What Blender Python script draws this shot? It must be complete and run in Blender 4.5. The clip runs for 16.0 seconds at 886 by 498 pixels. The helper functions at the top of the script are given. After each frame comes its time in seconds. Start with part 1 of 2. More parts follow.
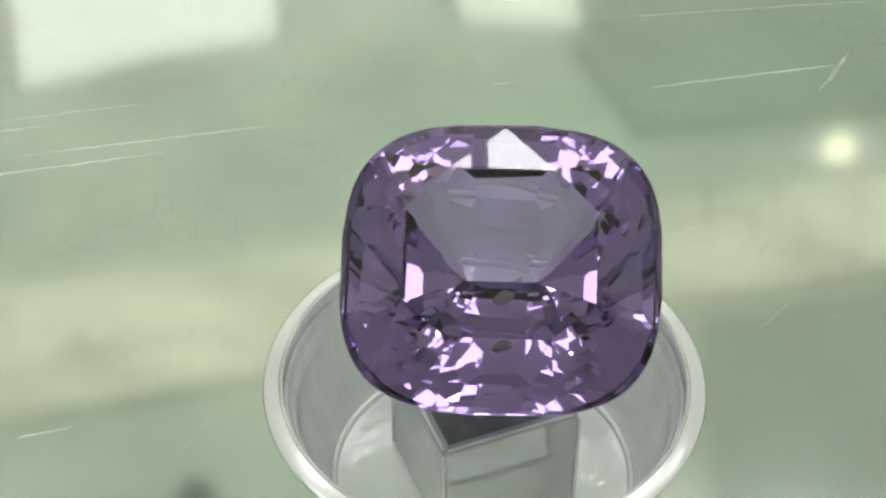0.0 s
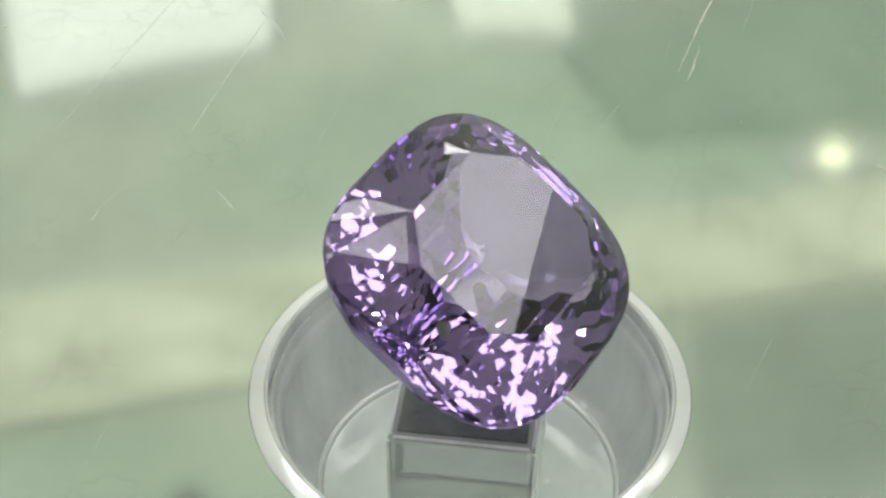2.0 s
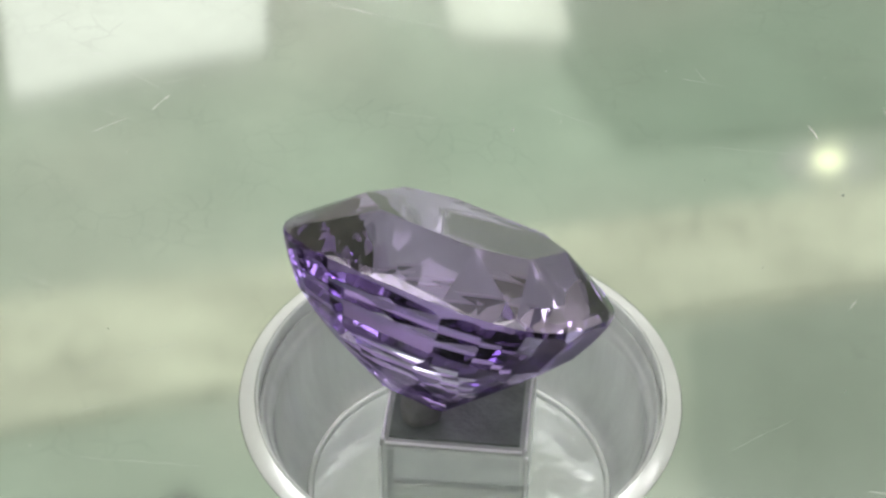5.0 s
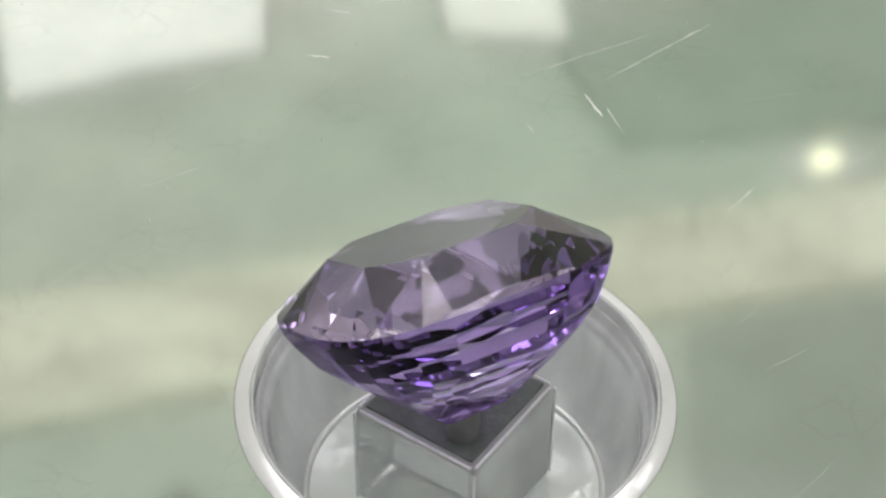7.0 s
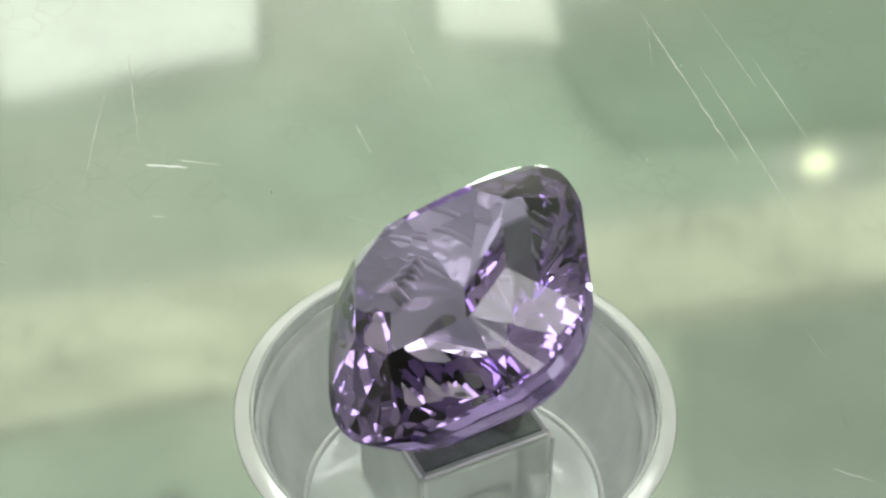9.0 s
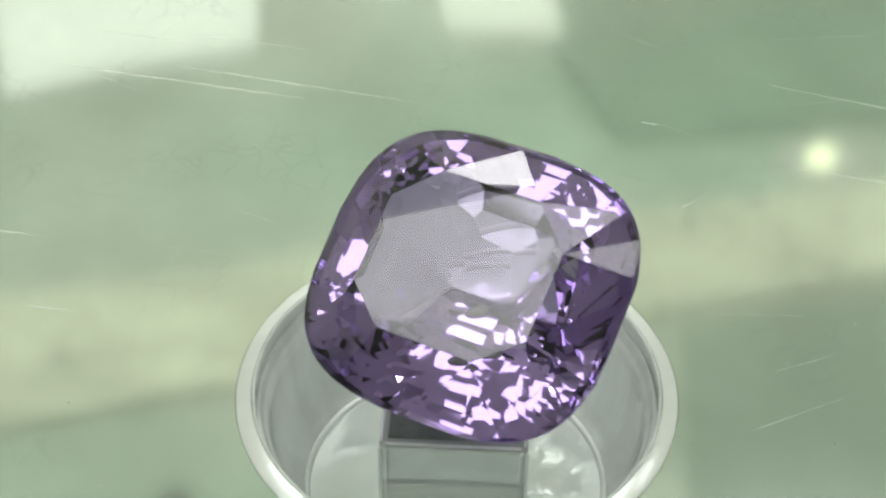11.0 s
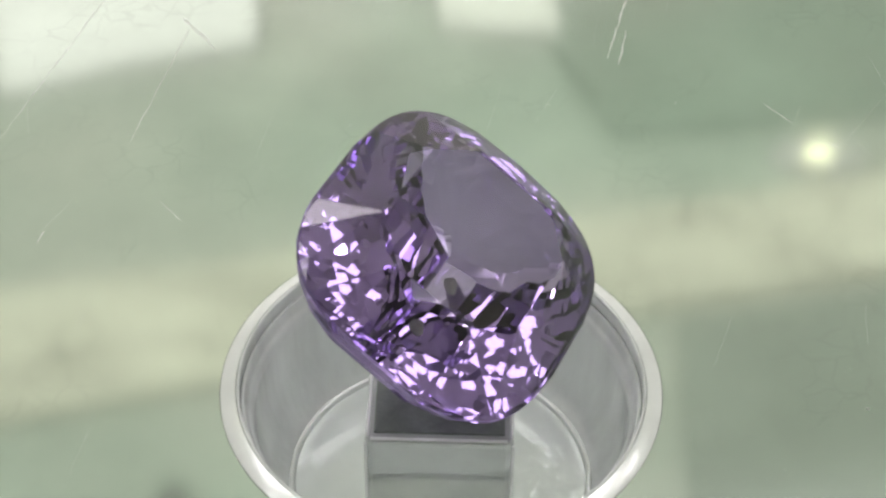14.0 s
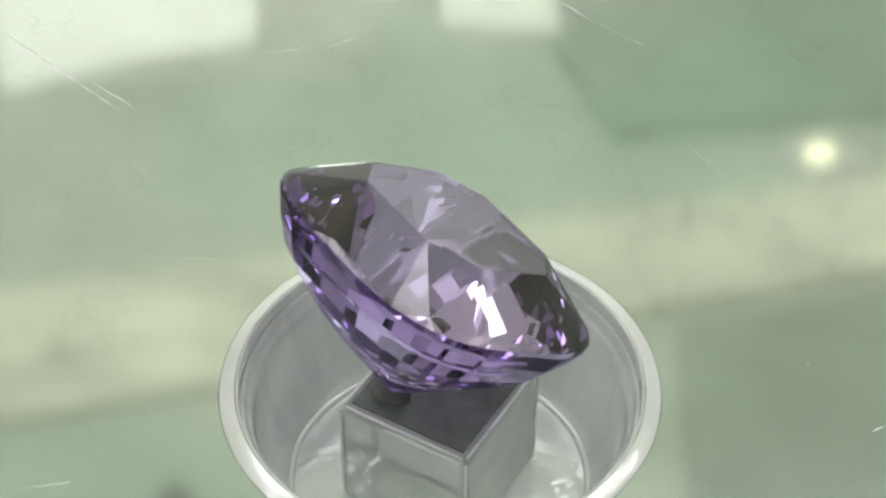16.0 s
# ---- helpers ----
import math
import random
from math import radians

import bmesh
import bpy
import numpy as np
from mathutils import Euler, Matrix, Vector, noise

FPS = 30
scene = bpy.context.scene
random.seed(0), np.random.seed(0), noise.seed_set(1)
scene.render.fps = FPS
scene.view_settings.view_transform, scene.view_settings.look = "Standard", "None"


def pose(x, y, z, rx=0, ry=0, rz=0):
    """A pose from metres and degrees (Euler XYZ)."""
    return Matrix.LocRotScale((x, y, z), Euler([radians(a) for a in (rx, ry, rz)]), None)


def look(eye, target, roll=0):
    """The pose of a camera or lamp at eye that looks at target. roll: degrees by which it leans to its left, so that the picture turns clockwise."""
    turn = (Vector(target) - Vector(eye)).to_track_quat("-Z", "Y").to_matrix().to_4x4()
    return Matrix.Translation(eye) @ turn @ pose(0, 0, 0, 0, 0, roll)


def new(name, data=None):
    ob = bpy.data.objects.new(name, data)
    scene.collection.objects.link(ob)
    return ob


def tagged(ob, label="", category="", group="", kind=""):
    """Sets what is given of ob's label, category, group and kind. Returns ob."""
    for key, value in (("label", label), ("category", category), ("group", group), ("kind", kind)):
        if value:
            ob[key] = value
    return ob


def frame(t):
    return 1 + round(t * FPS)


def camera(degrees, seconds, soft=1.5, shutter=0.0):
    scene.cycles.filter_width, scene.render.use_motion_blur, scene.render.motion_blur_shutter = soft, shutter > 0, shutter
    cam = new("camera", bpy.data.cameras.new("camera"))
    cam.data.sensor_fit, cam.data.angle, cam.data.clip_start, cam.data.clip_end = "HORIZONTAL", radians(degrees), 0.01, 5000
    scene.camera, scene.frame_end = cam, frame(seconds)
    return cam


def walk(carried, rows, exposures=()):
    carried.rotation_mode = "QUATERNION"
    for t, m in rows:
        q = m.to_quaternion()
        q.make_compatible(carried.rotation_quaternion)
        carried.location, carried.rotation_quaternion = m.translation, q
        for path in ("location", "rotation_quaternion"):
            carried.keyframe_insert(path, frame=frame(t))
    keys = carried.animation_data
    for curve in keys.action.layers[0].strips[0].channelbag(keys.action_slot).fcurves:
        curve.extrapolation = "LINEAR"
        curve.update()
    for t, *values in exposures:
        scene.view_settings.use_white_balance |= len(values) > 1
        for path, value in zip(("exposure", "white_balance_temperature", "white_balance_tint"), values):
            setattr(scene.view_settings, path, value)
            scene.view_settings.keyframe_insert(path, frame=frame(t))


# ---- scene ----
LENS = 26.0                     # degrees across the picture
FOCAL = 784 / math.tan(radians(LENS / 2))
SCALE = 51700.0                 # picture units per metre at the well's rim
TILT_DOWN = 42.5
SPIN = 30.46                    # degrees a second, anticlockwise seen from above

cam = camera(LENS, 16.0, soft=2.6)


def camera_path():
    # seconds, turn aside, turn up, drift aside, lift
    table = [(0, 0, 0, 0), (0.5, -1, 0, -6.5), (1, -8, 4, -9), (1.5, -8, 7, -11), (2, -9, 13, -16.5), (2.5, -11, 13, -21),
             (3, -15, 15, -25), (3.5, -22, 14, -26), (4, -18.5, 20, -25), (6.5, -18, 21, -24), (7, -23, 20, -28, 3), (7.5, -30, 20, -26, 8),
             (8, -37, 21, -20, 14), (8.5, -35, 23, -18, 19), (9, -35, 25, -16, 19), (11.5, -30, 14, -20), (12, -34, 13, -27), (12.5, -36, 12, -31),
             (13, -36, 13, -35), (13.5, -33, 10, -37), (14, -35, 7, -41), (14.5, -35, 7, -42), (15, -36, 5, -44), (15.5, -36, 7, -44),
             (16, -33, 8, -45)]
    d = FOCAL / SCALE
    turn = pose(0, 0, 0, 90 - TILT_DOWN)
    eye = -(turn @ Vector((73 / FOCAL * d, -231 / FOCAL * d, -d)))
    rest = Matrix.Translation(eye) @ turn
    rows = []
    for t, yaw, up, sx, *lift in table:
        m = rest @ pose(-sx / SCALE, sum(lift) / SCALE, 0, math.degrees(up / FOCAL), math.degrees(yaw / FOCAL))
        rows.append((t, m))
    return rows


walk(cam, camera_path(), [(0, 0.31, 6500, 11), (1, 0.31, 6450, 4), (2, 0.31, 6500, 10), (3, 0.31, 6600, 7), (4.2, 0.31, 6500, 10), (6.3, 0.31, 6400, 23), (7.2, 0.31, 6400, 23), (8.5, 0.31, 6500, 15), (9.2, 0.31, 6500, 7),
                          (11.5, 0.31, 6500, 5), (12.8, 0.31, 6450, 5), (14, 0.31, 6500, 18), (15, 0.31, 6500, 10), (16, 0.31, 6500, 12)])

# ---- light ----
world = bpy.data.worlds.new("room_air")
scene.world = world
world.use_nodes = True
world.node_tree.nodes["Background"].inputs[0].default_value = (0.85, 0.93, 1.0, 1)
world.node_tree.nodes["Background"].inputs[1].default_value = 0.5
scene.view_settings.exposure = 0.0


def fill_lamp(name, m, wide, high, watts, color):
    """A fill lamp added in an unseen low opening, to light the ceiling."""
    lamp = bpy.data.lights.new(name, "AREA")
    lamp.shape, lamp.size, lamp.size_y, lamp.energy, lamp.color = "RECTANGLE", wide, high, watts, color
    new(name, lamp).matrix_world = m


fill_lamp("ceiling_fill", look((-2.49, 1.8, -0.42), (-0.3, 1.7, -0.6)), 2.9, 0.54, 36, (1.0, 1.0, 0.95))
fill_lamp("ceiling_fill", look((2.49, 1.8, -0.42), (0.3, 1.7, -0.6)), 2.9, 0.54, 31, (1.0, 0.99, 0.93))


# ---- materials ----
def material(name, color=(0.8, 0.8, 0.8), rough=0.5, metal=0.0, **sockets):
    m = bpy.data.materials.new(name)
    m.use_nodes = True
    b = m.node_tree.nodes["Principled BSDF"]
    b.inputs["Base Color"].default_value = (*color, 1)
    b.inputs["Roughness"].default_value = rough
    b.inputs["Metallic"].default_value = metal
    for k, v in sockets.items():
        b.inputs[k.replace("_", " ")].default_value = v
    return m


def glass(name, color, ior, rough=0.0):
    m = bpy.data.materials.new(name)
    m.use_nodes = True
    nt = m.node_tree
    nt.nodes.remove(nt.nodes["Principled BSDF"])
    g = nt.nodes.new("ShaderNodeBsdfGlass")
    g.inputs["Color"].default_value = (*color, 1)
    g.inputs["IOR"].default_value = ior
    g.inputs["Roughness"].default_value = rough
    nt.links.new(g.outputs[0], nt.nodes["Material Output"].inputs[0])
    return m


def glow(name, color, strength):
    m = material(name, [0.3 * c for c in color], 0.6)
    b = m.node_tree.nodes["Principled BSDF"]
    b.inputs["Emission Color"].default_value = (*color, 1)
    b.inputs["Emission Strength"].default_value = strength
    return m


def mottled(m, scale, low, high, detail=6.0, stretch=(1, 1, 1), rough=0.0, bump=0.0, bump_scale=None):
    """Breaks a plain paint up with two scales of noise, in the object's own space."""
    nt = m.node_tree
    b = nt.nodes["Principled BSDF"]
    coord = nt.nodes.new("ShaderNodeTexCoord")
    fit = nt.nodes.new("ShaderNodeMapping")
    fit.inputs["Scale"].default_value = stretch
    nt.links.new(coord.outputs["Object"], fit.inputs[0])
    n = nt.nodes.new("ShaderNodeTexNoise")
    n.inputs["Scale"].default_value, n.inputs["Detail"].default_value, n.inputs["Roughness"].default_value = scale, detail, 0.62
    nt.links.new(fit.outputs[0], n.inputs["Vector"])
    ramp = nt.nodes.new("ShaderNodeMapRange")
    ramp.inputs["From Min"].default_value, ramp.inputs["From Max"].default_value = 0.3, 0.7
    ramp.inputs["To Min"].default_value, ramp.inputs["To Max"].default_value = low, high
    nt.links.new(n.outputs["Fac"], ramp.inputs["Value"])
    mix = nt.nodes.new("ShaderNodeVectorMath")
    mix.operation = "SCALE"
    mix.inputs[0].default_value = b.inputs["Base Color"].default_value[:3]
    nt.links.new(ramp.outputs[0], mix.inputs["Scale"])
    nt.links.new(mix.outputs[0], b.inputs["Base Color"])
    if rough:
        r = nt.nodes.new("ShaderNodeMapRange")
        base = b.inputs["Roughness"].default_value
        r.inputs["To Min"].default_value, r.inputs["To Max"].default_value = max(0.0, base - rough), base + rough
        nt.links.new(n.outputs["Fac"], r.inputs["Value"])
        nt.links.new(r.outputs[0], b.inputs["Roughness"])
    if bump:
        f = nt.nodes.new("ShaderNodeTexNoise")
        f.inputs["Scale"].default_value, f.inputs["Detail"].default_value = bump_scale or scale * 6, 4
        nt.links.new(fit.outputs[0], f.inputs["Vector"])
        k = nt.nodes.new("ShaderNodeBump")
        k.inputs["Strength"].default_value, k.inputs["Distance"].default_value = bump, 1.0 / (bump_scale or scale * 6)
        nt.links.new(f.outputs["Fac"], k.inputs["Height"])
        nt.links.new(k.outputs[0], b.inputs["Normal"])
    return m


def clouded(name, color, ior, rough, cloud):
    """Clear plastic with a share of milky scatter from wear."""
    m = glass(name, color, ior, rough)
    nt = m.node_tree
    g = nt.nodes["Glass BSDF"]
    d = nt.nodes.new("ShaderNodeBsdfDiffuse")
    d.inputs["Color"].default_value = (0.86, 0.91, 0.88, 1)
    mix = nt.nodes.new("ShaderNodeMixShader")
    n = nt.nodes.new("ShaderNodeTexNoise")
    n.inputs["Scale"].default_value = 700
    coord = nt.nodes.new("ShaderNodeTexCoord")
    nt.links.new(coord.outputs["Object"], n.inputs["Vector"])
    r = nt.nodes.new("ShaderNodeMapRange")
    r.inputs["To Min"].default_value, r.inputs["To Max"].default_value = cloud * 0.85, cloud * 1.15
    nt.links.new(n.outputs["Fac"], r.inputs["Value"])
    nt.links.new(r.outputs[0], mix.inputs[0])
    nt.links.new(g.outputs[0], mix.inputs[1])
    nt.links.new(d.outputs[0], mix.inputs[2])
    nt.links.new(mix.outputs[0], nt.nodes["Material Output"].inputs[0])
    return m


GEM_CROWN = glass("pale_violet_gem", (0.985, 0.975, 0.99), 1.76)
GEM_DEEP = glass("deep_violet_gem", (0.645, 0.55, 0.815), 1.76)
FROSTED = clouded("worn_acrylic", (0.96, 0.985, 0.965), 1.49, 0.02, 0.42)
PAD = mottled(material("dark_pad", (0.13, 0.16, 0.138), 0.45), 900, 0.7, 1.3, bump=0.3)
PUTTY = mottled(material("grey_putty", (0.20, 0.205, 0.20), 0.6), 900, 0.7, 1.3, bump=0.3)
MIRROR = mottled(material("greenish_mirror", (0.70, 0.80, 0.73), 0.062, 1.0), 130, 0.92, 1.06, rough=0.02)
RIM_COAT = mottled(material("worn_rim", (0.93, 0.985, 0.945), 0.20, 0.30, Coat_Weight=0.6), 400, 0.92, 1.03, rough=0.05)
# pale dish colour, with upright streaks painted for the clear wall's reflections
DISH = mottled(material("streaked_dish", (0.93, 0.99, 0.95), 0.10, 0.12, Coat_Weight=1.0, Coat_Roughness=0.03), 380, 0.78, 1.06, stretch=(1, 1, 0.12), rough=0.05, bump=0.12, bump_scale=220)
BASE = mottled(material("clear_dish_floor", (0.89, 0.96, 0.91), 0.10, 0.20), 300, 0.9, 1.05, rough=0.03, bump=0.05, bump_scale=250)
EDGE_SHINE = mottled(material("white_edge_shine", (0.93, 0.97, 0.94), 0.2, 0.0, Coat_Weight=1.0), 900, 0.8, 1.03)
LINER = mottled(material("reflector_liner", (0.93, 0.965, 0.94), 0.16, 1.0), 300, 0.92, 1.03, rough=0.05, bump=0.06, bump_scale=400)


def hairlines(m, scale, depth):
    """A net of fine wandering hairlines, worn into a polished face."""
    nt = m.node_tree
    b = nt.nodes["Principled BSDF"]
    old = b.inputs["Base Color"].links[0].from_socket
    coord = nt.nodes.new("ShaderNodeTexCoord")
    warp = nt.nodes.new("ShaderNodeTexNoise")
    warp.inputs["Scale"].default_value = scale * 0.7
    nt.links.new(coord.outputs["Object"], warp.inputs["Vector"])
    push = nt.nodes.new("ShaderNodeVectorMath")
    push.operation = "MULTIPLY_ADD"
    push.inputs[1].default_value = (1.2 / scale,) * 3
    nt.links.new(warp.outputs["Color"], push.inputs[0])
    nt.links.new(coord.outputs["Object"], push.inputs[2])
    cells = nt.nodes.new("ShaderNodeTexVoronoi")
    cells.feature = "DISTANCE_TO_EDGE"
    cells.inputs["Scale"].default_value = scale
    nt.links.new(push.outputs[0], cells.inputs["Vector"])
    line = nt.nodes.new("ShaderNodeMapRange")
    line.inputs["From Max"].default_value = 0.05
    line.inputs["To Min"].default_value, line.inputs["To Max"].default_value = 1 - depth, 1.0
    nt.links.new(cells.outputs["Distance"], line.inputs["Value"])
    patch = nt.nodes.new("ShaderNodeTexNoise")
    patch.inputs["Scale"].default_value = scale * 0.25
    nt.links.new(coord.outputs["Object"], patch.inputs["Vector"])
    where = nt.nodes.new("ShaderNodeMapRange")
    where.inputs["From Min"].default_value, where.inputs["From Max"].default_value = 0.5, 0.62
    nt.links.new(patch.outputs["Fac"], where.inputs["Value"])
    fade = nt.nodes.new("ShaderNodeMix")
    fade.inputs["A"].default_value = 1.0
    nt.links.new(where.outputs[0], fade.inputs["Factor"])
    nt.links.new(line.outputs[0], fade.inputs["B"])
    mul = nt.nodes.new("ShaderNodeVectorMath")
    mul.operation = "SCALE"
    nt.links.new(old, mul.inputs[0])
    nt.links.new(fade.outputs["Result"], mul.inputs["Scale"])
    nt.links.new(mul.outputs[0], b.inputs["Base Color"])
    return m


def tinted(m, scale, cool, warm):
    """Wide, soft drifts between two tints over a paint."""
    nt = m.node_tree
    b = nt.nodes["Principled BSDF"]
    old = b.inputs["Base Color"].links[0].from_socket
    coord = nt.nodes.new("ShaderNodeTexCoord")
    n = nt.nodes.new("ShaderNodeTexNoise")
    n.inputs["Scale"].default_value, n.inputs["Detail"].default_value = scale, 2.0
    nt.links.new(coord.outputs["Object"], n.inputs["Vector"])
    pick = nt.nodes.new("ShaderNodeMapRange")
    pick.inputs["From Min"].default_value, pick.inputs["From Max"].default_value = 0.38, 0.62
    nt.links.new(n.outputs["Fac"], pick.inputs["Value"])
    mix = nt.nodes.new("ShaderNodeMix")
    mix.data_type = "VECTOR"
    mix.inputs[4].default_value, mix.inputs[5].default_value = cool, warm
    nt.links.new(pick.outputs[0], mix.inputs[0])
    mul = nt.nodes.new("ShaderNodeVectorMath")
    mul.operation = "MULTIPLY"
    nt.links.new(old, mul.inputs[0])
    nt.links.new(mix.outputs[1], mul.inputs[1])
    nt.links.new(mul.outputs[0], b.inputs["Base Color"])
    return m


hairlines(MIRROR, 850, 0.075)
SCRATCH = mottled(material("scratch_burr", (0.84, 0.88, 0.84), 0.45, 1.0), 1500, 0.75, 1.05)
WALL = mottled(material("wall_paint", (0.56, 0.56, 0.53), 0.8), 3, 0.92, 1.05)
PALE = mottled(material("pale_wall_paint", (0.80, 0.81, 0.77), 0.8), 3, 0.92, 1.05)
DARK_WALL = mottled(material("dark_wall_paint", (0.20, 0.20, 0.195), 0.8), 3, 0.85, 1.1)
CEILING = tinted(mottled(material("ceiling_paint", (0.60, 0.64, 0.58), 0.85), 3.5, 0.84, 1.10), 1.3, (0.93, 1.0, 0.94), (1.06, 0.99, 0.98))
BEAM = hairlines(mottled(material("beam_paint", (0.90, 0.88, 0.74), 0.75), 6, 0.66, 1.2, stretch=(0.7, 2.2, 1)), 15, 0.8)
SAGE = tinted(mottled(material("sage_tone", (0.45, 0.485, 0.435), 0.85), 3, 0.85, 1.1), 1.6, (0.9, 1.0, 0.93), (1.05, 1.0, 0.98))
MID_SAGE = mottled(material("mid_sage_tone", (0.42, 0.46, 0.405), 0.85), 3, 0.85, 1.1)
WOOD = mottled(material("table_wood", (0.22, 0.15, 0.09), 0.5), 8, 0.7, 1.2, stretch=(1, 12, 1))
GREY = mottled(material("grey_paint", (0.60, 0.61, 0.575), 0.8), 3, 0.85, 1.1)
FLOOR = mottled(material("floor_tile", (0.66, 0.66, 0.62), 0.5), 4, 0.9, 1.05)
PANEL = glow("lit_diffuser", (1.0, 0.98, 0.90), 0.70)
PANEL_FILL = glow("fill_diffuser", (1.0, 0.99, 0.96), 2.6)
PANEL_FAR = glow("strong_diffuser", (1.0, 0.99, 0.96), 6.0)
PANEL_GLINT = glow("glint_diffuser", (1.0, 0.99, 0.95), 3.2)
PANEL_DIM = glow("dimmer_diffuser", (1.0, 0.99, 0.86), 0.62)
SPOT = glow("lit_bulb", (1.0, 0.95, 0.62), 2.7)
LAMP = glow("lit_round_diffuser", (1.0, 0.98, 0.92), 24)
FRAME = material("white_metal", (0.7, 0.7, 0.68), 0.4)


# ---- mesh helpers ----
def part(name, bm, mat, parent=None, label=""):
    me = bpy.data.meshes.new(name)
    bm.to_mesh(me)
    bm.free()
    me.materials.append(mat)
    ob = new(name, me)
    if parent:
        ob.parent = parent
    if label:
        ob["label"] = label
    return ob


def box(x0, x1, y0, y1, z0, z1, bevel=0.0):
    bm = bmesh.new()
    bmesh.ops.create_cube(bm, size=1, matrix=Matrix.Translation(((x0 + x1) / 2, (y0 + y1) / 2, (z0 + z1) / 2)) @ Matrix.Diagonal((x1 - x0, y1 - y0, z1 - z0, 1)))
    if bevel:
        bmesh.ops.bevel(bm, geom=bm.edges[:], offset=bevel, segments=3, affect="EDGES", profile=0.5)
    return bm


def lathe(profile, steps=128):
    """A closed ring or cup from (radius, height) pairs, turned round z."""
    bm = bmesh.new()
    rings = []
    for r, z in profile:
        if r <= 1e-9:
            rings.append([bm.verts.new((0, 0, z))])
        else:
            rings.append([bm.verts.new((r * math.cos(2 * math.pi * i / steps), r * math.sin(2 * math.pi * i / steps), z)) for i in range(steps)])
    for a, b in zip(rings, rings[1:]):
        for i in range(steps):
            j = (i + 1) % steps
            if len(a) == 1 and len(b) > 1:
                bm.faces.new((a[0], b[i], b[j]))
            elif len(b) == 1 and len(a) > 1:
                bm.faces.new((a[i], a[j], b[0]))
            elif len(a) > 1:
                bm.faces.new((a[i], a[j], b[j], b[i]))
    bmesh.ops.recalc_face_normals(bm, faces=bm.faces[:])
    return bm


# ---- room ----
CEIL_Z = 1.7
FLOOR_Z = -0.79
W, S, N = 2.5, -0.9, 3.6


def slab(corners, z0, z1):
    """A flat board with the given corners in plan, anticlockwise."""
    bm = bmesh.new()
    low = [bm.verts.new((x, y, z0)) for x, y in corners]
    top = [bm.verts.new((x, y, z1)) for x, y in corners]
    bm.faces.new(low[::-1])
    bm.faces.new(top)
    for i in range(len(corners)):
        j = (i + 1) % len(corners)
        bm.faces.new((low[i], low[j], top[j], top[i]))
    bmesh.ops.recalc_face_normals(bm, faces=bm.faces[:])
    return bm


def wall_with_opening(name, window, side, run0, run1, open0, open1, wz0, wz1, along_y):
    """A wall on the plane at side, from run0 to run1, with one framed opening."""
    thick = 0.15 if side > 0 else -0.15

    def span(a, b, c, d, near, far, bevel=0.0):
        lo, hi = sorted((side + near, side + far))
        return box(lo, hi, a, b, c, d, bevel) if along_y else box(a, b, lo, hi, c, d, bevel)
    bm = bmesh.new()
    for a, b, c, d in ((run0, open0, FLOOR_Z, CEIL_Z), (open1, run1, FLOOR_Z, CEIL_Z), (open0, open1, FLOOR_Z, wz0), (open0, open1, wz1, CEIL_Z)):
        piece = span(a, b, c, d, 0, thick)
        me = bpy.data.meshes.new("piece")
        piece.to_mesh(me)
        piece.free()
        bm.from_mesh(me)
        bpy.data.meshes.remove(me)
    tagged(part(name, bm, WALL), "painted wall with a low opening added for a fill lamp", "wall", kind="structure")
    win = tagged(new(window), "unseen low opening in a white frame, added round a fill lamp", "window", kind="structure")
    for a, b, c, d in ((open0, open0 + 0.05, wz0, wz1), (open1 - 0.05, open1, wz0, wz1), (open0 + 0.05, open1 - 0.05, wz0, wz0 + 0.05), (open0 + 0.05, open1 - 0.05, wz1 - 0.05, wz1)):
        part("opening_frame", span(a, b, c, d, thick * 0.35, thick * 0.75, 0.004), FRAME, win)


def ceiling_panel(corners, lit):
    """A lit panel with a slim metal frame, hung just under the ceiling."""
    root = tagged(new("ceiling_light"), "lit white ceiling panel in a slim metal frame, many added out of view", "ceiling light", group="ceiling panels")
    cx, cy = sum(c[0] for c in corners) / len(corners), sum(c[1] for c in corners) / len(corners)
    part("frame", slab([(cx + (x - cx) * 1.03, cy + (y - cy) * 1.03) for x, y in corners], CEIL_Z - 0.012, CEIL_Z - 0.002), FRAME, root)
    part("diffuser", slab(corners, CEIL_Z - 0.016, CEIL_Z - 0.0125), lit, root)


def downlight(x, y):
    root = tagged(new("downlight"), "small round lit downlight in the ceiling", "downlight")
    ring = part("trim_ring", lathe([(0.013, CEIL_Z - 0.012), (0.034, CEIL_Z - 0.010), (0.038, CEIL_Z - 0.001), (0.013, CEIL_Z - 0.001), (0.013, CEIL_Z - 0.012)], 48), FRAME, root)
    bulb = part("bulb", lathe([(0, CEIL_Z - 0.020), (0.006, CEIL_Z - 0.018), (0.011, CEIL_Z - 0.010), (0.012, CEIL_Z - 0.002), (0, CEIL_Z - 0.002)], 48), SPOT, root)
    for ob in (ring, bulb):
        ob.data.transform(Matrix.Diagonal((1.9, 1.15, 1, 1)))
        ob.location = (x, y, 0)


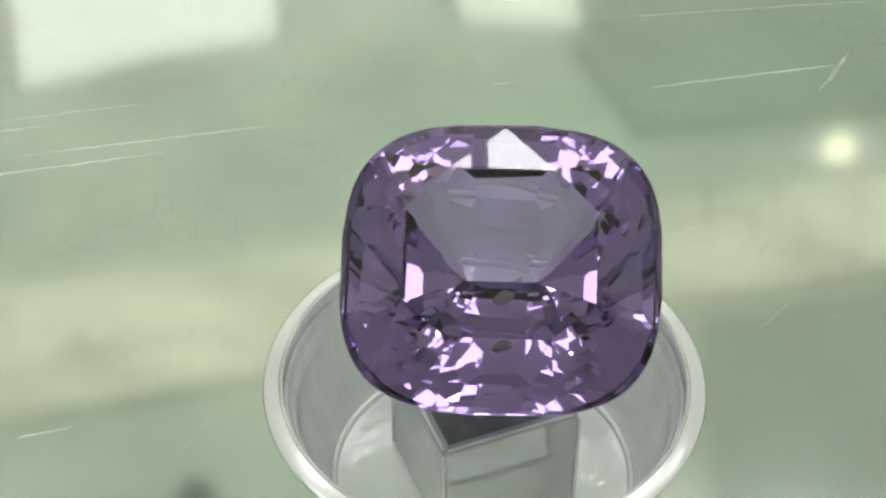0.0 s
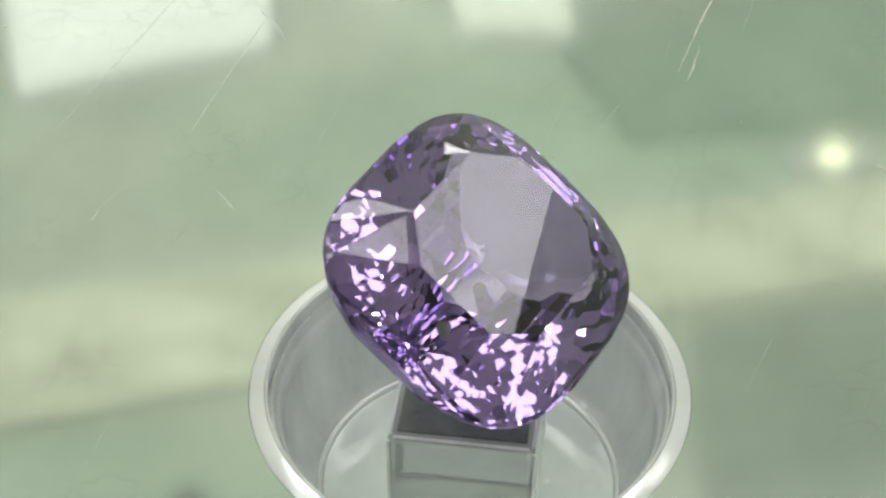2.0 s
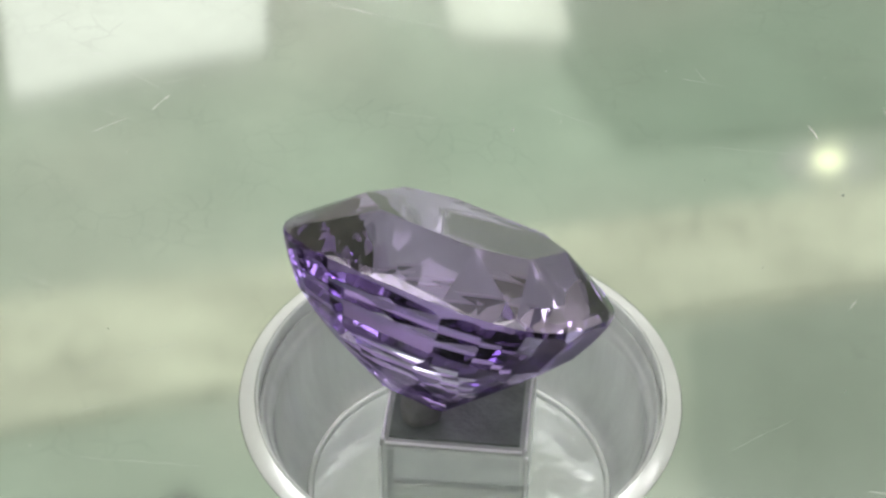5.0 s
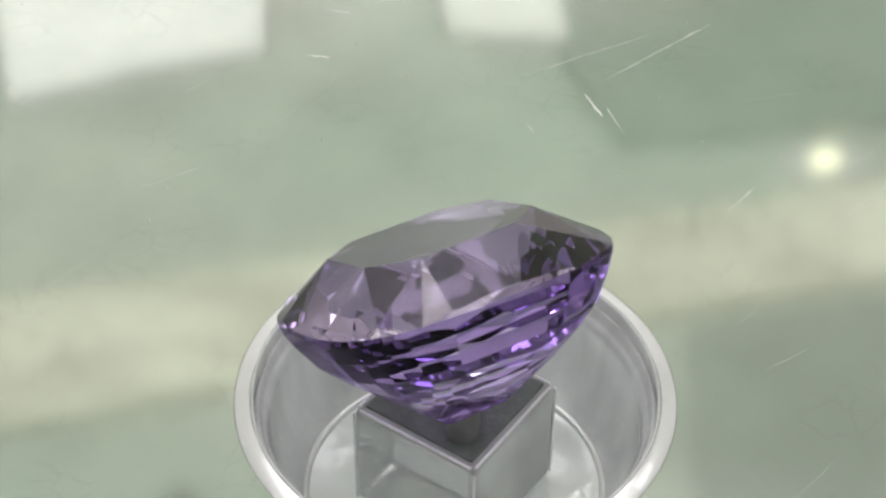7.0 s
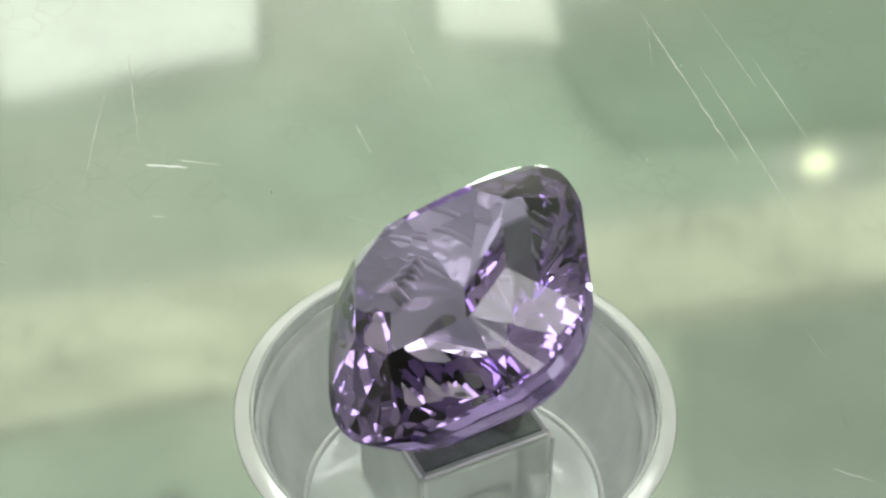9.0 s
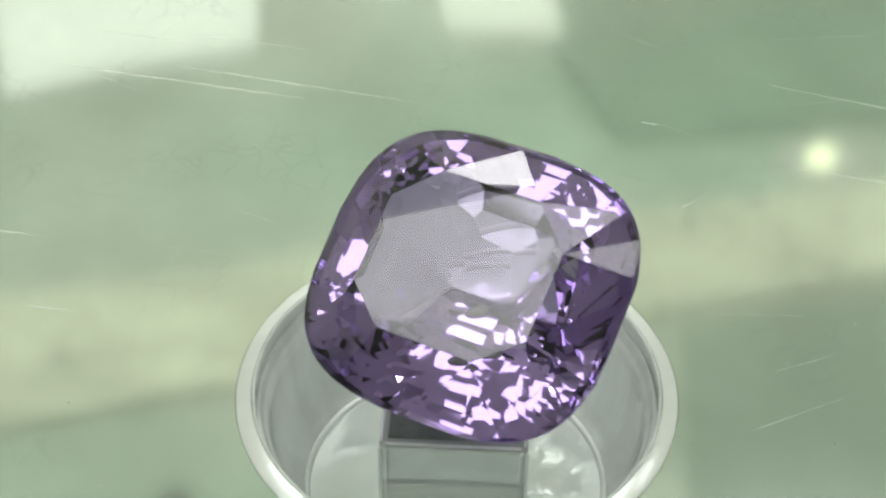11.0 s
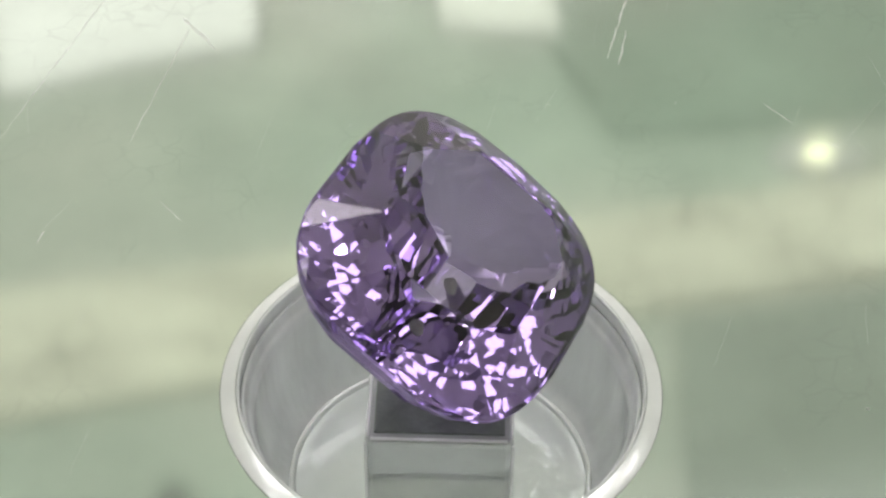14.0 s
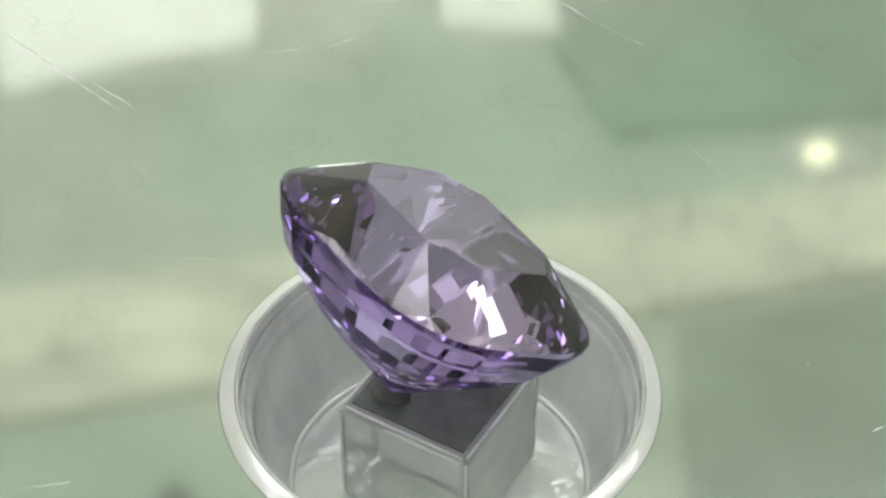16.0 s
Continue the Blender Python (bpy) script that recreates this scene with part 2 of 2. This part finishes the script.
def round_lamp(x, y, s=0.85):
    root = tagged(new("sparkle_lamp"), "bright round lamp in a white ring, most added for sparkle", "ceiling lamp", group="round ceiling lamps")
    ring = part("trim_ring", lathe([(0.033, CEIL_Z - 0.020), (0.046, CEIL_Z - 0.018), (0.050, CEIL_Z - 0.007), (0.033, CEIL_Z - 0.007), (0.033, CEIL_Z - 0.020)], 40), FRAME, root)
    bulb = part("diffuser", lathe([(0, CEIL_Z - 0.018), (0.024, CEIL_Z - 0.0165), (0.032, CEIL_Z - 0.012), (0.032, CEIL_Z - 0.008), (0, CEIL_Z - 0.008)], 40), LAMP, root)
    for ob in (ring, bulb):
        ob.data.transform(Matrix.Diagonal((s, s, 1, 1)))
        ob.location = (x, y, 0)


def build_room():
    tagged(part("floor", box(-W, W, S, N, FLOOR_Z - 0.1, FLOOR_Z), FLOOR), "pale tiled floor of the room", "floor", kind="structure")
    tagged(part("ceiling", box(-W - 0.15, W + 0.15, S - 0.15, N + 0.15, CEIL_Z, CEIL_Z + 0.1), CEILING), "pale grey-green painted ceiling of the room", "ceiling", kind="structure")
    # unseen low openings, added to hold the lamps that light the ceiling
    wall_with_opening("wall_west", "fill_opening_1", -W, S, N, 0.28, 3.32, -0.74, -0.10, True)
    wall_with_opening("wall_east", "fill_opening_2", W, S, N, 0.28, 3.32, -0.74, -0.10, True)
    tagged(part("wall_north", box(-W - 0.15, W + 0.15, N, N + 0.15, FLOOR_Z, CEIL_Z), PALE), "plain pale painted wall", "wall", kind="structure")
    tagged(part("wall_south", box(-W - 0.15, W + 0.15, S - 0.15, S, FLOOR_Z, CEIL_Z), DARK_WALL), "plain dark grey painted wall", "wall", kind="structure")
    tagged(part("ceiling_beam", slab([(-1.9, 1.20), (0.0, 1.68), (1.9, 2.10), (1.9, 2.28), (0.0, 1.88), (-1.9, 1.53)], CEIL_Z - 0.011, CEIL_Z - 0.003), BEAM),
           "cream painted beam running across the ceiling", "beam", kind="structure")
    tagged(part("ceiling_panel", slab([(0.28, 2.10), (1.9, 2.33), (1.9, 3.2), (0.22, 3.2), (0.20, 2.31)], CEIL_Z - 0.010, CEIL_Z - 0.003), SAGE),
           "darker sage section of the ceiling", "ceiling", kind="structure")
    ceiling_panel([(-0.619, 2.195), (-0.44, 2.272), (-0.255, 2.325), (-0.27, 2.53), (-0.70, 2.53)], PANEL)
    ceiling_panel([(0.030, 2.366), (0.211, 2.352), (0.195, 2.53), (0.012, 2.53)], PANEL_DIM)
    downlight(0.562, 2.062)
    # unseen slab, added to set how bright the ceiling looks inside the gem
    tagged(part("ceiling_panel", slab([(-W + 0.02, S + 0.02), (W - 0.02, S + 0.02), (W - 0.02, 1.05), (-W + 0.02, 1.05)], CEIL_Z - 0.006, CEIL_Z - 0.001), GREY),
           "unseen grey slab added to the ceiling over the table", "ceiling", kind="structure")
    tagged(part("ceiling_panel", slab([(0.30, 1.08), (1.7, 1.08), (1.7, 2.03), (0.62, 1.79), (0.33, 1.725)], CEIL_Z - 0.006, CEIL_Z - 0.002), MID_SAGE),
           "mid sage section of the ceiling, darker than the rest", "ceiling", kind="structure")
    # unseen fill panels, added to brighten the gem and the dish from above
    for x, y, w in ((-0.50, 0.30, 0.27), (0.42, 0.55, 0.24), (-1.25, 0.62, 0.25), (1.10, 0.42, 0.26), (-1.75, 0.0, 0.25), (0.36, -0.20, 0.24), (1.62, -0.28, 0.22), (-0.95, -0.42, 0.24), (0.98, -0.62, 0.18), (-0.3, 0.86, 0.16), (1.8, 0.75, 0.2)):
        ceiling_panel([(x - w, y - w), (x + w, y - w), (x + w, y + w), (x - w, y + w)], PANEL_FILL)
    # the first lamp makes the table facet's flash, the others are added for sparkle
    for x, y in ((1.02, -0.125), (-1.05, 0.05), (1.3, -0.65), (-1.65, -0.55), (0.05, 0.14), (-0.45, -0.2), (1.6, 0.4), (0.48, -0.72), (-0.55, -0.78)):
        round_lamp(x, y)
    # smaller lamps, nearly all added unseen for finer sparkle in the gem
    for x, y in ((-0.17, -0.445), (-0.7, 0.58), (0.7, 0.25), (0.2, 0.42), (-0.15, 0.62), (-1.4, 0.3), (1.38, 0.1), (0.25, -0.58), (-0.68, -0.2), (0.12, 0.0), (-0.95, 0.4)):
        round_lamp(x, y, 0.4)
    # panels added just out of view, to whiten two crown facets by reflection
    ceiling_panel([(-0.95, 1.09), (-0.48, 1.09), (-0.48, 1.32), (-0.95, 1.32)], PANEL_GLINT)
    ceiling_panel([(0.16, 1.09), (0.52, 1.09), (0.52, 1.36), (0.16, 1.36)], PANEL_GLINT)
    for x0, x1 in ((-0.24, 0.02), (0.05, 0.31)):
        ceiling_panel([(x0, 2.60), (x1, 2.60), (x1, 3.05), (x0, 3.05)], PANEL_FAR)
    vent = lathe([(0, CEIL_Z - 0.03), (0.014, CEIL_Z - 0.028), (0.02, CEIL_Z - 0.02), (0.022, CEIL_Z - 0.001), (0, CEIL_Z - 0.001)], 32)
    vent = tagged(part("ceiling_vent", vent, DARK_WALL), "small dark round vent in the ceiling", "vent")
    vent.location = (-0.293, 1.42, 0)


build_room()


# ---- table and turntable ----
def build_table():
    root = tagged(new("table"), "plain brown wooden table under the turntable", "table")
    part("tabletop", box(-0.6, 0.6, -0.4, 0.5, -0.06, -0.03, 0.003), WOOD, root)
    for x in (-0.55, 0.55):
        for y in (-0.35, 0.45):
            part("leg", box(x - 0.025, x + 0.025, y - 0.025, y + 0.025, FLOOR_Z, -0.0605, 0.003), WOOD, root)


build_table()

RIM, DEPTH = 0.00756, -0.0066


def scratch(root, x0, y0, x1, y1, wide):
    """A shallow, ragged groove with bright burrs, in millimetres on the disc."""
    a, b = Vector((x0, y0, 0)), Vector((x1, y1, 0))
    along = b - a
    side = Vector((-along.y, along.x, 0)).normalized()
    n = max(5, int(along.length / 0.35))
    bm = bmesh.new()
    last = None
    for i in range(n + 1):
        f = i / n
        p = a + along * f + side * random.uniform(-0.03, 0.03)
        h = wide * 0.0065 * random.uniform(0.25, 1.0) * min(1.0, 0.25 + 4 * f * (1 - f))
        row = [bm.verts.new((p + side * o) * 0.001 + Vector((0, 0, z))) for o, z in ((-h, 0.000003), (0, 0.000003 + h * 0.0003), (h, 0.000003))]
        if last:
            bm.faces.new((last[0], last[1], row[1], row[0]))
            bm.faces.new((last[1], last[2], row[2], row[1]))
        last = row
    bmesh.ops.recalc_face_normals(bm, faces=bm.faces[:])
    part("scratch", bm, SCRATCH, root)


def build_turntable():
    root = tagged(new("turntable"), "round greenish mirrored turntable with scratches and a well", "turntable")
    part("disc", lathe([(RIM, 0), (0.119, 0), (0.12, -0.001), (0.12, -0.011), (RIM, -0.011), (RIM, 0)], 160), MIRROR, root)
    part("well_floor", lathe([(0, DEPTH), (RIM, DEPTH), (RIM, DEPTH - 0.002), (0, DEPTH - 0.002)], 96), MIRROR, root)
    part("foot", lathe([(0, -0.011), (0.05, -0.011), (0.055, -0.0295), (0, -0.0295)], 64), DARK_WALL, root)
    for row in ((-18.6, 11.8, -8.0, 13.9, 4), (-19.0, 14.1, -13.5, 15.2, 3), (4.5, 21.0, 17.4, 22.4, 3), (7.0, 16.3, 14.7, 17.8, 4), (13.8, 16.1, 15.2, 18.4, 5), (19.8, 1.0, 27.8, 2.2, 7), (15.9, -17.8, 13.0, -18.1, 6), (13.0, -18.1, 10.0, -18.7, 3)):
        scratch(root, *row)
    for row in ((-13.7, -11.0, -13.4, -9.4, 9), (-14.9, -11.3, -21.1, -12.0, 4), (-12.4, -13.4, -18.4, -12.8, 3), (-5.6, -19.5, -6.3, -18.8, 8), (-7.9, -21.9, -8.7, -21.1, 8), (-22.8, 9.9, -12.2, 12.2, 5), (-22.9, -0.6, -17.0, 0.7, 4), (-15.6, -2.7, -13.8, -2.2, 5)):
        scratch(root, *row)
    for row in ((-13.9, -9.8, -13.5, -8.1, 5), (-22.6, 12.6, -16.9, 13.9, 3), (3.8, 12.2, 4.5, 13.5, 4), (-7.0, 22.8, -5.6, 23.1, 4), (15.4, 18.7, 14.2, 16.5, 5), (0.6, 16.5, 1.3, 16.6, 5), (19.4, -5.8, 18.7, -7.2, 5), (18.1, -8.1, 18.0, -9.3, 6), (21.9, 0.9, 19.5, 0.4, 6), (-10.5, -10.1, -10.6, -10.7, 5)):
        scratch(root, *row)
    for i in range(44):
        r, a, h, n = 9 + 17 * random.random(), random.uniform(0, 360), random.gauss(10, 25), random.uniform(0.6, 5)
        x, y = r * math.cos(radians(a)), r * math.sin(radians(a))
        dx, dy = n * math.cos(radians(h)), n * math.sin(radians(h))
        if math.hypot(x + dx, y + dy) > 8.5 and math.hypot(x + dx / 2, y + dy / 2) > 8.5:
            scratch(root, x, y, x + dx, y + dy, random.uniform(0.4, 1.0))
    bm = bmesh.new()
    for i in range(110):
        r, a = 0.0085 + 0.024 * random.random(), random.uniform(0, 2 * math.pi)
        h = random.choice((1, 1, 1, 2)) * random.uniform(0.000008, 0.00002)
        m = pose(r * math.cos(a), r * math.sin(a), h * 0.5, random.uniform(0, 90), random.uniform(0, 90), random.uniform(0, 360))
        bmesh.ops.create_icosphere(bm, subdivisions=1, radius=h, matrix=m @ Matrix.Diagonal((random.uniform(1, 2.5), 1, 0.7, 1)))
    tagged(part("dust", bm, SCRATCH, root), kind="stuff")
    return root


TURNTABLE = build_turntable()


# ---- stand ----
def smooth(ob, degrees=35):
    ob.data.shade_smooth()
    ob.data.set_sharp_from_angle(angle=radians(degrees))
    return ob


def build_stand():
    root = tagged(new("gem_stand"), "clear round acrylic gem stand with a square post", "gem stand")
    lip = [(7.54, -0.40), (7.54, 0.0), (7.48, 0.05), (7.02, 0.22), (7.00, 0.10), (7.00, -0.40), (7.54, -0.40)]
    smooth(part("rim", lathe([(r * 0.001, z * 0.001) for r, z in lip]), RIM_COAT, root, "polished bevelled rim"), 40)
    inner = [(6.99, -0.40), (6.99, 0.23), (6.95, 0.27), (6.90, 0.25), (6.875, 0.18), (6.875, -0.40), (6.99, -0.40)]
    smooth(part("inner_lip", lathe([(r * 0.001, z * 0.001) for r, z in inner]), DISH, root, "clear inner lip of the rim"), 50)
    bowl = [(5.4, -6.3), (7.32, -6.3), (7.32, -0.42), (6.87, -0.42), (6.84, -0.28), (6.76, -0.26), (6.70, -0.36), (6.66, -0.60), (6.58, -0.74), (6.50, -0.80), (6.46, -1.3), (6.40, -2.7), (6.10, -3.8), (5.85, -4.3), (5.6, -4.62), (5.45, -4.70), (5.4, -4.78), (5.4, -6.5)]
    smooth(part("dish", lathe([(r * 0.001, z * 0.001) for r, z in bowl]), DISH, root, "clear acrylic dish"), 50)
    # hidden reflector, added behind the dish to brighten it
    part("liner", lathe([(0.00735, -0.00042), (0.00753, -0.00042), (0.00753, -0.00655), (0, -0.00655), (0, -0.00635), (0.00735, -0.00635), (0.00735, -0.00042)], 96), LINER, root, "unseen reflecting liner added behind the dish")
    part("dish_floor", lathe([(0, -0.0048), (0.00537, -0.0048), (0.00537, -0.0063), (0, -0.0063)], 96), BASE, root)
    # raised pale ring, added to draw the bright line at the floor's edge
    bead = [(5.20, -4.80), (5.22, -4.66), (5.30, -4.58), (5.38, -4.60), (5.42, -4.72), (5.42, -4.80), (5.20, -4.80)]
    smooth(part("bright_line_ring", lathe([(r * 0.001, z * 0.001) for r, z in bead], 96), RIM_COAT, root, "pale ring added for the bright line round the dish floor"), 60)
    post = part("post", box(-0.0025, 0.0025, -0.0025, 0.0025, -0.00475, -0.0002, 0.00026), FROSTED, root, "square clear acrylic post")
    # thin white strips, added to draw the shine along the post's clear edges
    for q in range(4):
        turn = pose(0, 0, 0, 0, 0, 90 * q)
        upright = box(0.00241, 0.00252, 0.00241, 0.00252, -0.0047, -0.00036, 0.00004)
        lying = box(-0.0023, 0.0023, 0.00235, 0.00246, -0.00026, -0.00016, 0.00004)
        for name, bm in (("upright_shine", upright), ("top_shine", lying)):
            bm.transform(turn)
            part(name, bm, EDGE_SHINE, post, "white strip standing in for the shine on an acrylic edge")
    part("pad", box(-0.0022, 0.0022, -0.0022, 0.0022, -0.00018, -0.00008, 0.00004), PAD, root, "dark grey pad")
    return root


STAND = build_stand()


def build_putty():
    bm = lathe([(0, -0.00008), (0.0005, -0.00008), (0.00055, 0.0003), (0.0005, 0.0008), (0.0004, 0.0012), (0.00025, 0.0015), (0, 0.0016)], 24)
    for v in bm.verts:
        v.co.x = 1.25 * v.co.x + 0.00008 * math.sin(v.co.y * 4000)
        v.co.y += 0.00008 * math.sin(v.co.x * 5000 + 1)
    return smooth(tagged(part("putty", bm, PUTTY), "small grey lump of putty under the gemstone", "putty"))


PUTTY_LUMP = build_putty()


# ---- gem ----
def cut(bm, n, d):
    """Keeps what lies below the plane n . p = d, and closes the cut."""
    n = Vector(n)
    geom = bm.verts[:] + bm.edges[:] + bm.faces[:]
    res = bmesh.ops.bisect_plane(bm, geom=geom, dist=1e-5, plane_co=n * (d / n.length_squared), plane_no=n, clear_outer=True)
    edges = [g for g in res["geom_cut"] if isinstance(g, bmesh.types.BMEdge)]
    if len(edges) > 2:
        bmesh.ops.contextual_create(bm, geom=edges)


GEM_A, GEM_B, GEM_E = 5.17, 4.81, 3.1       # half length, half width in millimetres, squareness of the cushion
TIERS = ((1.0, 1.0, -0.09), (0.94, 0.935, -0.80), (0.845, 0.83, -1.65), (0.71, 0.674, -2.4), (0.585, 0.528, -3.0), (0.475, 0.383, -3.5), (0.37, 0.237, -3.95), (0.265, 0.067, -4.43))


def reach(deg, fx=1.0, fy=1.0):
    """How far the cushion outline reaches along a direction in plan."""
    q = GEM_E / (GEM_E - 1)
    return (abs(fx * GEM_A * math.cos(radians(deg))) ** q + abs(fy * GEM_B * math.sin(radians(deg))) ** q) ** (1 / q)


def outline(deg, s=1.0):
    c, n = math.cos(radians(deg)), math.sin(radians(deg))
    r = (abs(c / GEM_A) ** GEM_E + abs(n / GEM_B) ** GEM_E) ** (-1 / GEM_E)
    return s * r * c, s * r * n


def build_gem():
    mm = 0.001
    bm = box(-8, 8, -8, 8, -6, 0.09)
    # the girdle, then the pavilion's steps down to the keel
    for i in range(48):
        a = i * 7.5 + 1.2
        cut(bm, (math.cos(radians(a)), math.sin(radians(a)), 0), reach(a))
    for k, (top, low) in enumerate(zip(TIERS, TIERS[1:])):
        wide = (0, 19, 35, 46, 57, 72) if k < 2 else (0, 9, 24, 38, 52, 66, 81) if k % 2 else (0, 17, 31, 45, 59, 73)
        for q in (0, 90, 180, 270):
            for d in wide:
                a = q + d + random.uniform(-1.0, 1.0) * (1.5 if d else 0.5)
                h0, h1 = reach(a, top[0], top[1]), reach(a, low[0], low[1])
                dz, dr = top[2] - low[2], h0 - h1
                n = Vector((dz * math.cos(radians(a)), dz * math.sin(radians(a)), -dr)).normalized()
                cut(bm, n, n.x * h0 * math.cos(radians(a)) + n.y * h0 * math.sin(radians(a)) + n.z * top[2] - random.uniform(0, 0.010))
    # table corners and the eight tips of the star facets
    for sx in (-1, 1):
        for sy in (-1, 1):
            bm.verts.new((sx * 1.68, 2.84 if sy > 0 else -2.70, 1.66))
            bm.verts.new((sx * 3.05, sy * 1.50, 1.66))
    for deg in (0, 43, 90, 137, 180, 223, 270, 317):
        bm.verts.new((*outline(deg, 0.965), 0.34))
    for deg in (20, 68, 112, 160, 200, 248, 292, 340):
        bm.verts.new((*outline(deg, 0.982), 0.235))
    bmesh.ops.delete(bm, geom=bm.faces[:], context="FACES_ONLY")
    bmesh.ops.delete(bm, geom=bm.edges[:], context="EDGES_FACES")
    bmesh.ops.remove_doubles(bm, verts=bm.verts[:], dist=0.004)
    bmesh.ops.convex_hull(bm, input=bm.verts[:])
    bmesh.ops.delete(bm, geom=[v for v in bm.verts if not v.link_faces], context="VERTS")
    bmesh.ops.dissolve_limit(bm, angle_limit=radians(0.6), verts=bm.verts[:], edges=bm.edges[:])
    bmesh.ops.recalc_face_normals(bm, faces=bm.faces[:])
    root = tagged(new("gemstone"), "violet cushion-cut faceted gemstone on a clear post", "gemstone")
    sections = {"table_facet": [], "crown": [], "girdle": [], "pavilion": []}
    for f in bm.faces:
        low, high = min(v.co.z for v in f.verts), max(v.co.z for v in f.verts)
        kind = "table_facet" if low > 1.6 else "girdle" if low > -0.16 and high < 0.12 else "crown" if f.calc_center_median().z > 0 else "pavilion"
        sections[kind].append([tuple(v.co * mm) for v in f.verts])
    bm.free()
    for name, faces in sections.items():
        piece = bmesh.new()
        known = {}
        for f in faces:
            for c in f:
                if c not in known:
                    known[c] = piece.verts.new(c)
            piece.faces.new([known[c] for c in f])
        part(name, piece, GEM_CROWN if name in ("table_facet", "crown") else GEM_DEEP, root)
    return root


GEMSTONE = build_gem()


# ---- moves ----
def motions():
    times = [i * 0.5 for i in range(33)]
    walk(TURNTABLE, [(t, pose(0, 0, 0, 0, 0, SPIN * t)) for t in times])
    walk(STAND, [(t, pose(0, 0, 0, 0, 0, SPIN * t) @ pose(0, 0, 0, 0, 0, 21.5)) for t in times])
    seat = pose(0.00046, -0.00014, 0.00536) @ pose(0, 0, 0, 0, 0, -5.0) @ pose(0, 0, 0, 32.4, 0.4) @ pose(0, 0, 0, 0, 0, 1.9)
    walk(GEMSTONE, [(t, pose(0, 0, 0, 0, 0, SPIN * t) @ seat) for t in times])
    lump = pose(0.0007, 0.0016, 0)
    walk(PUTTY_LUMP, [(t, pose(0, 0, 0, 0, 0, SPIN * t) @ lump) for t in times])


motions()
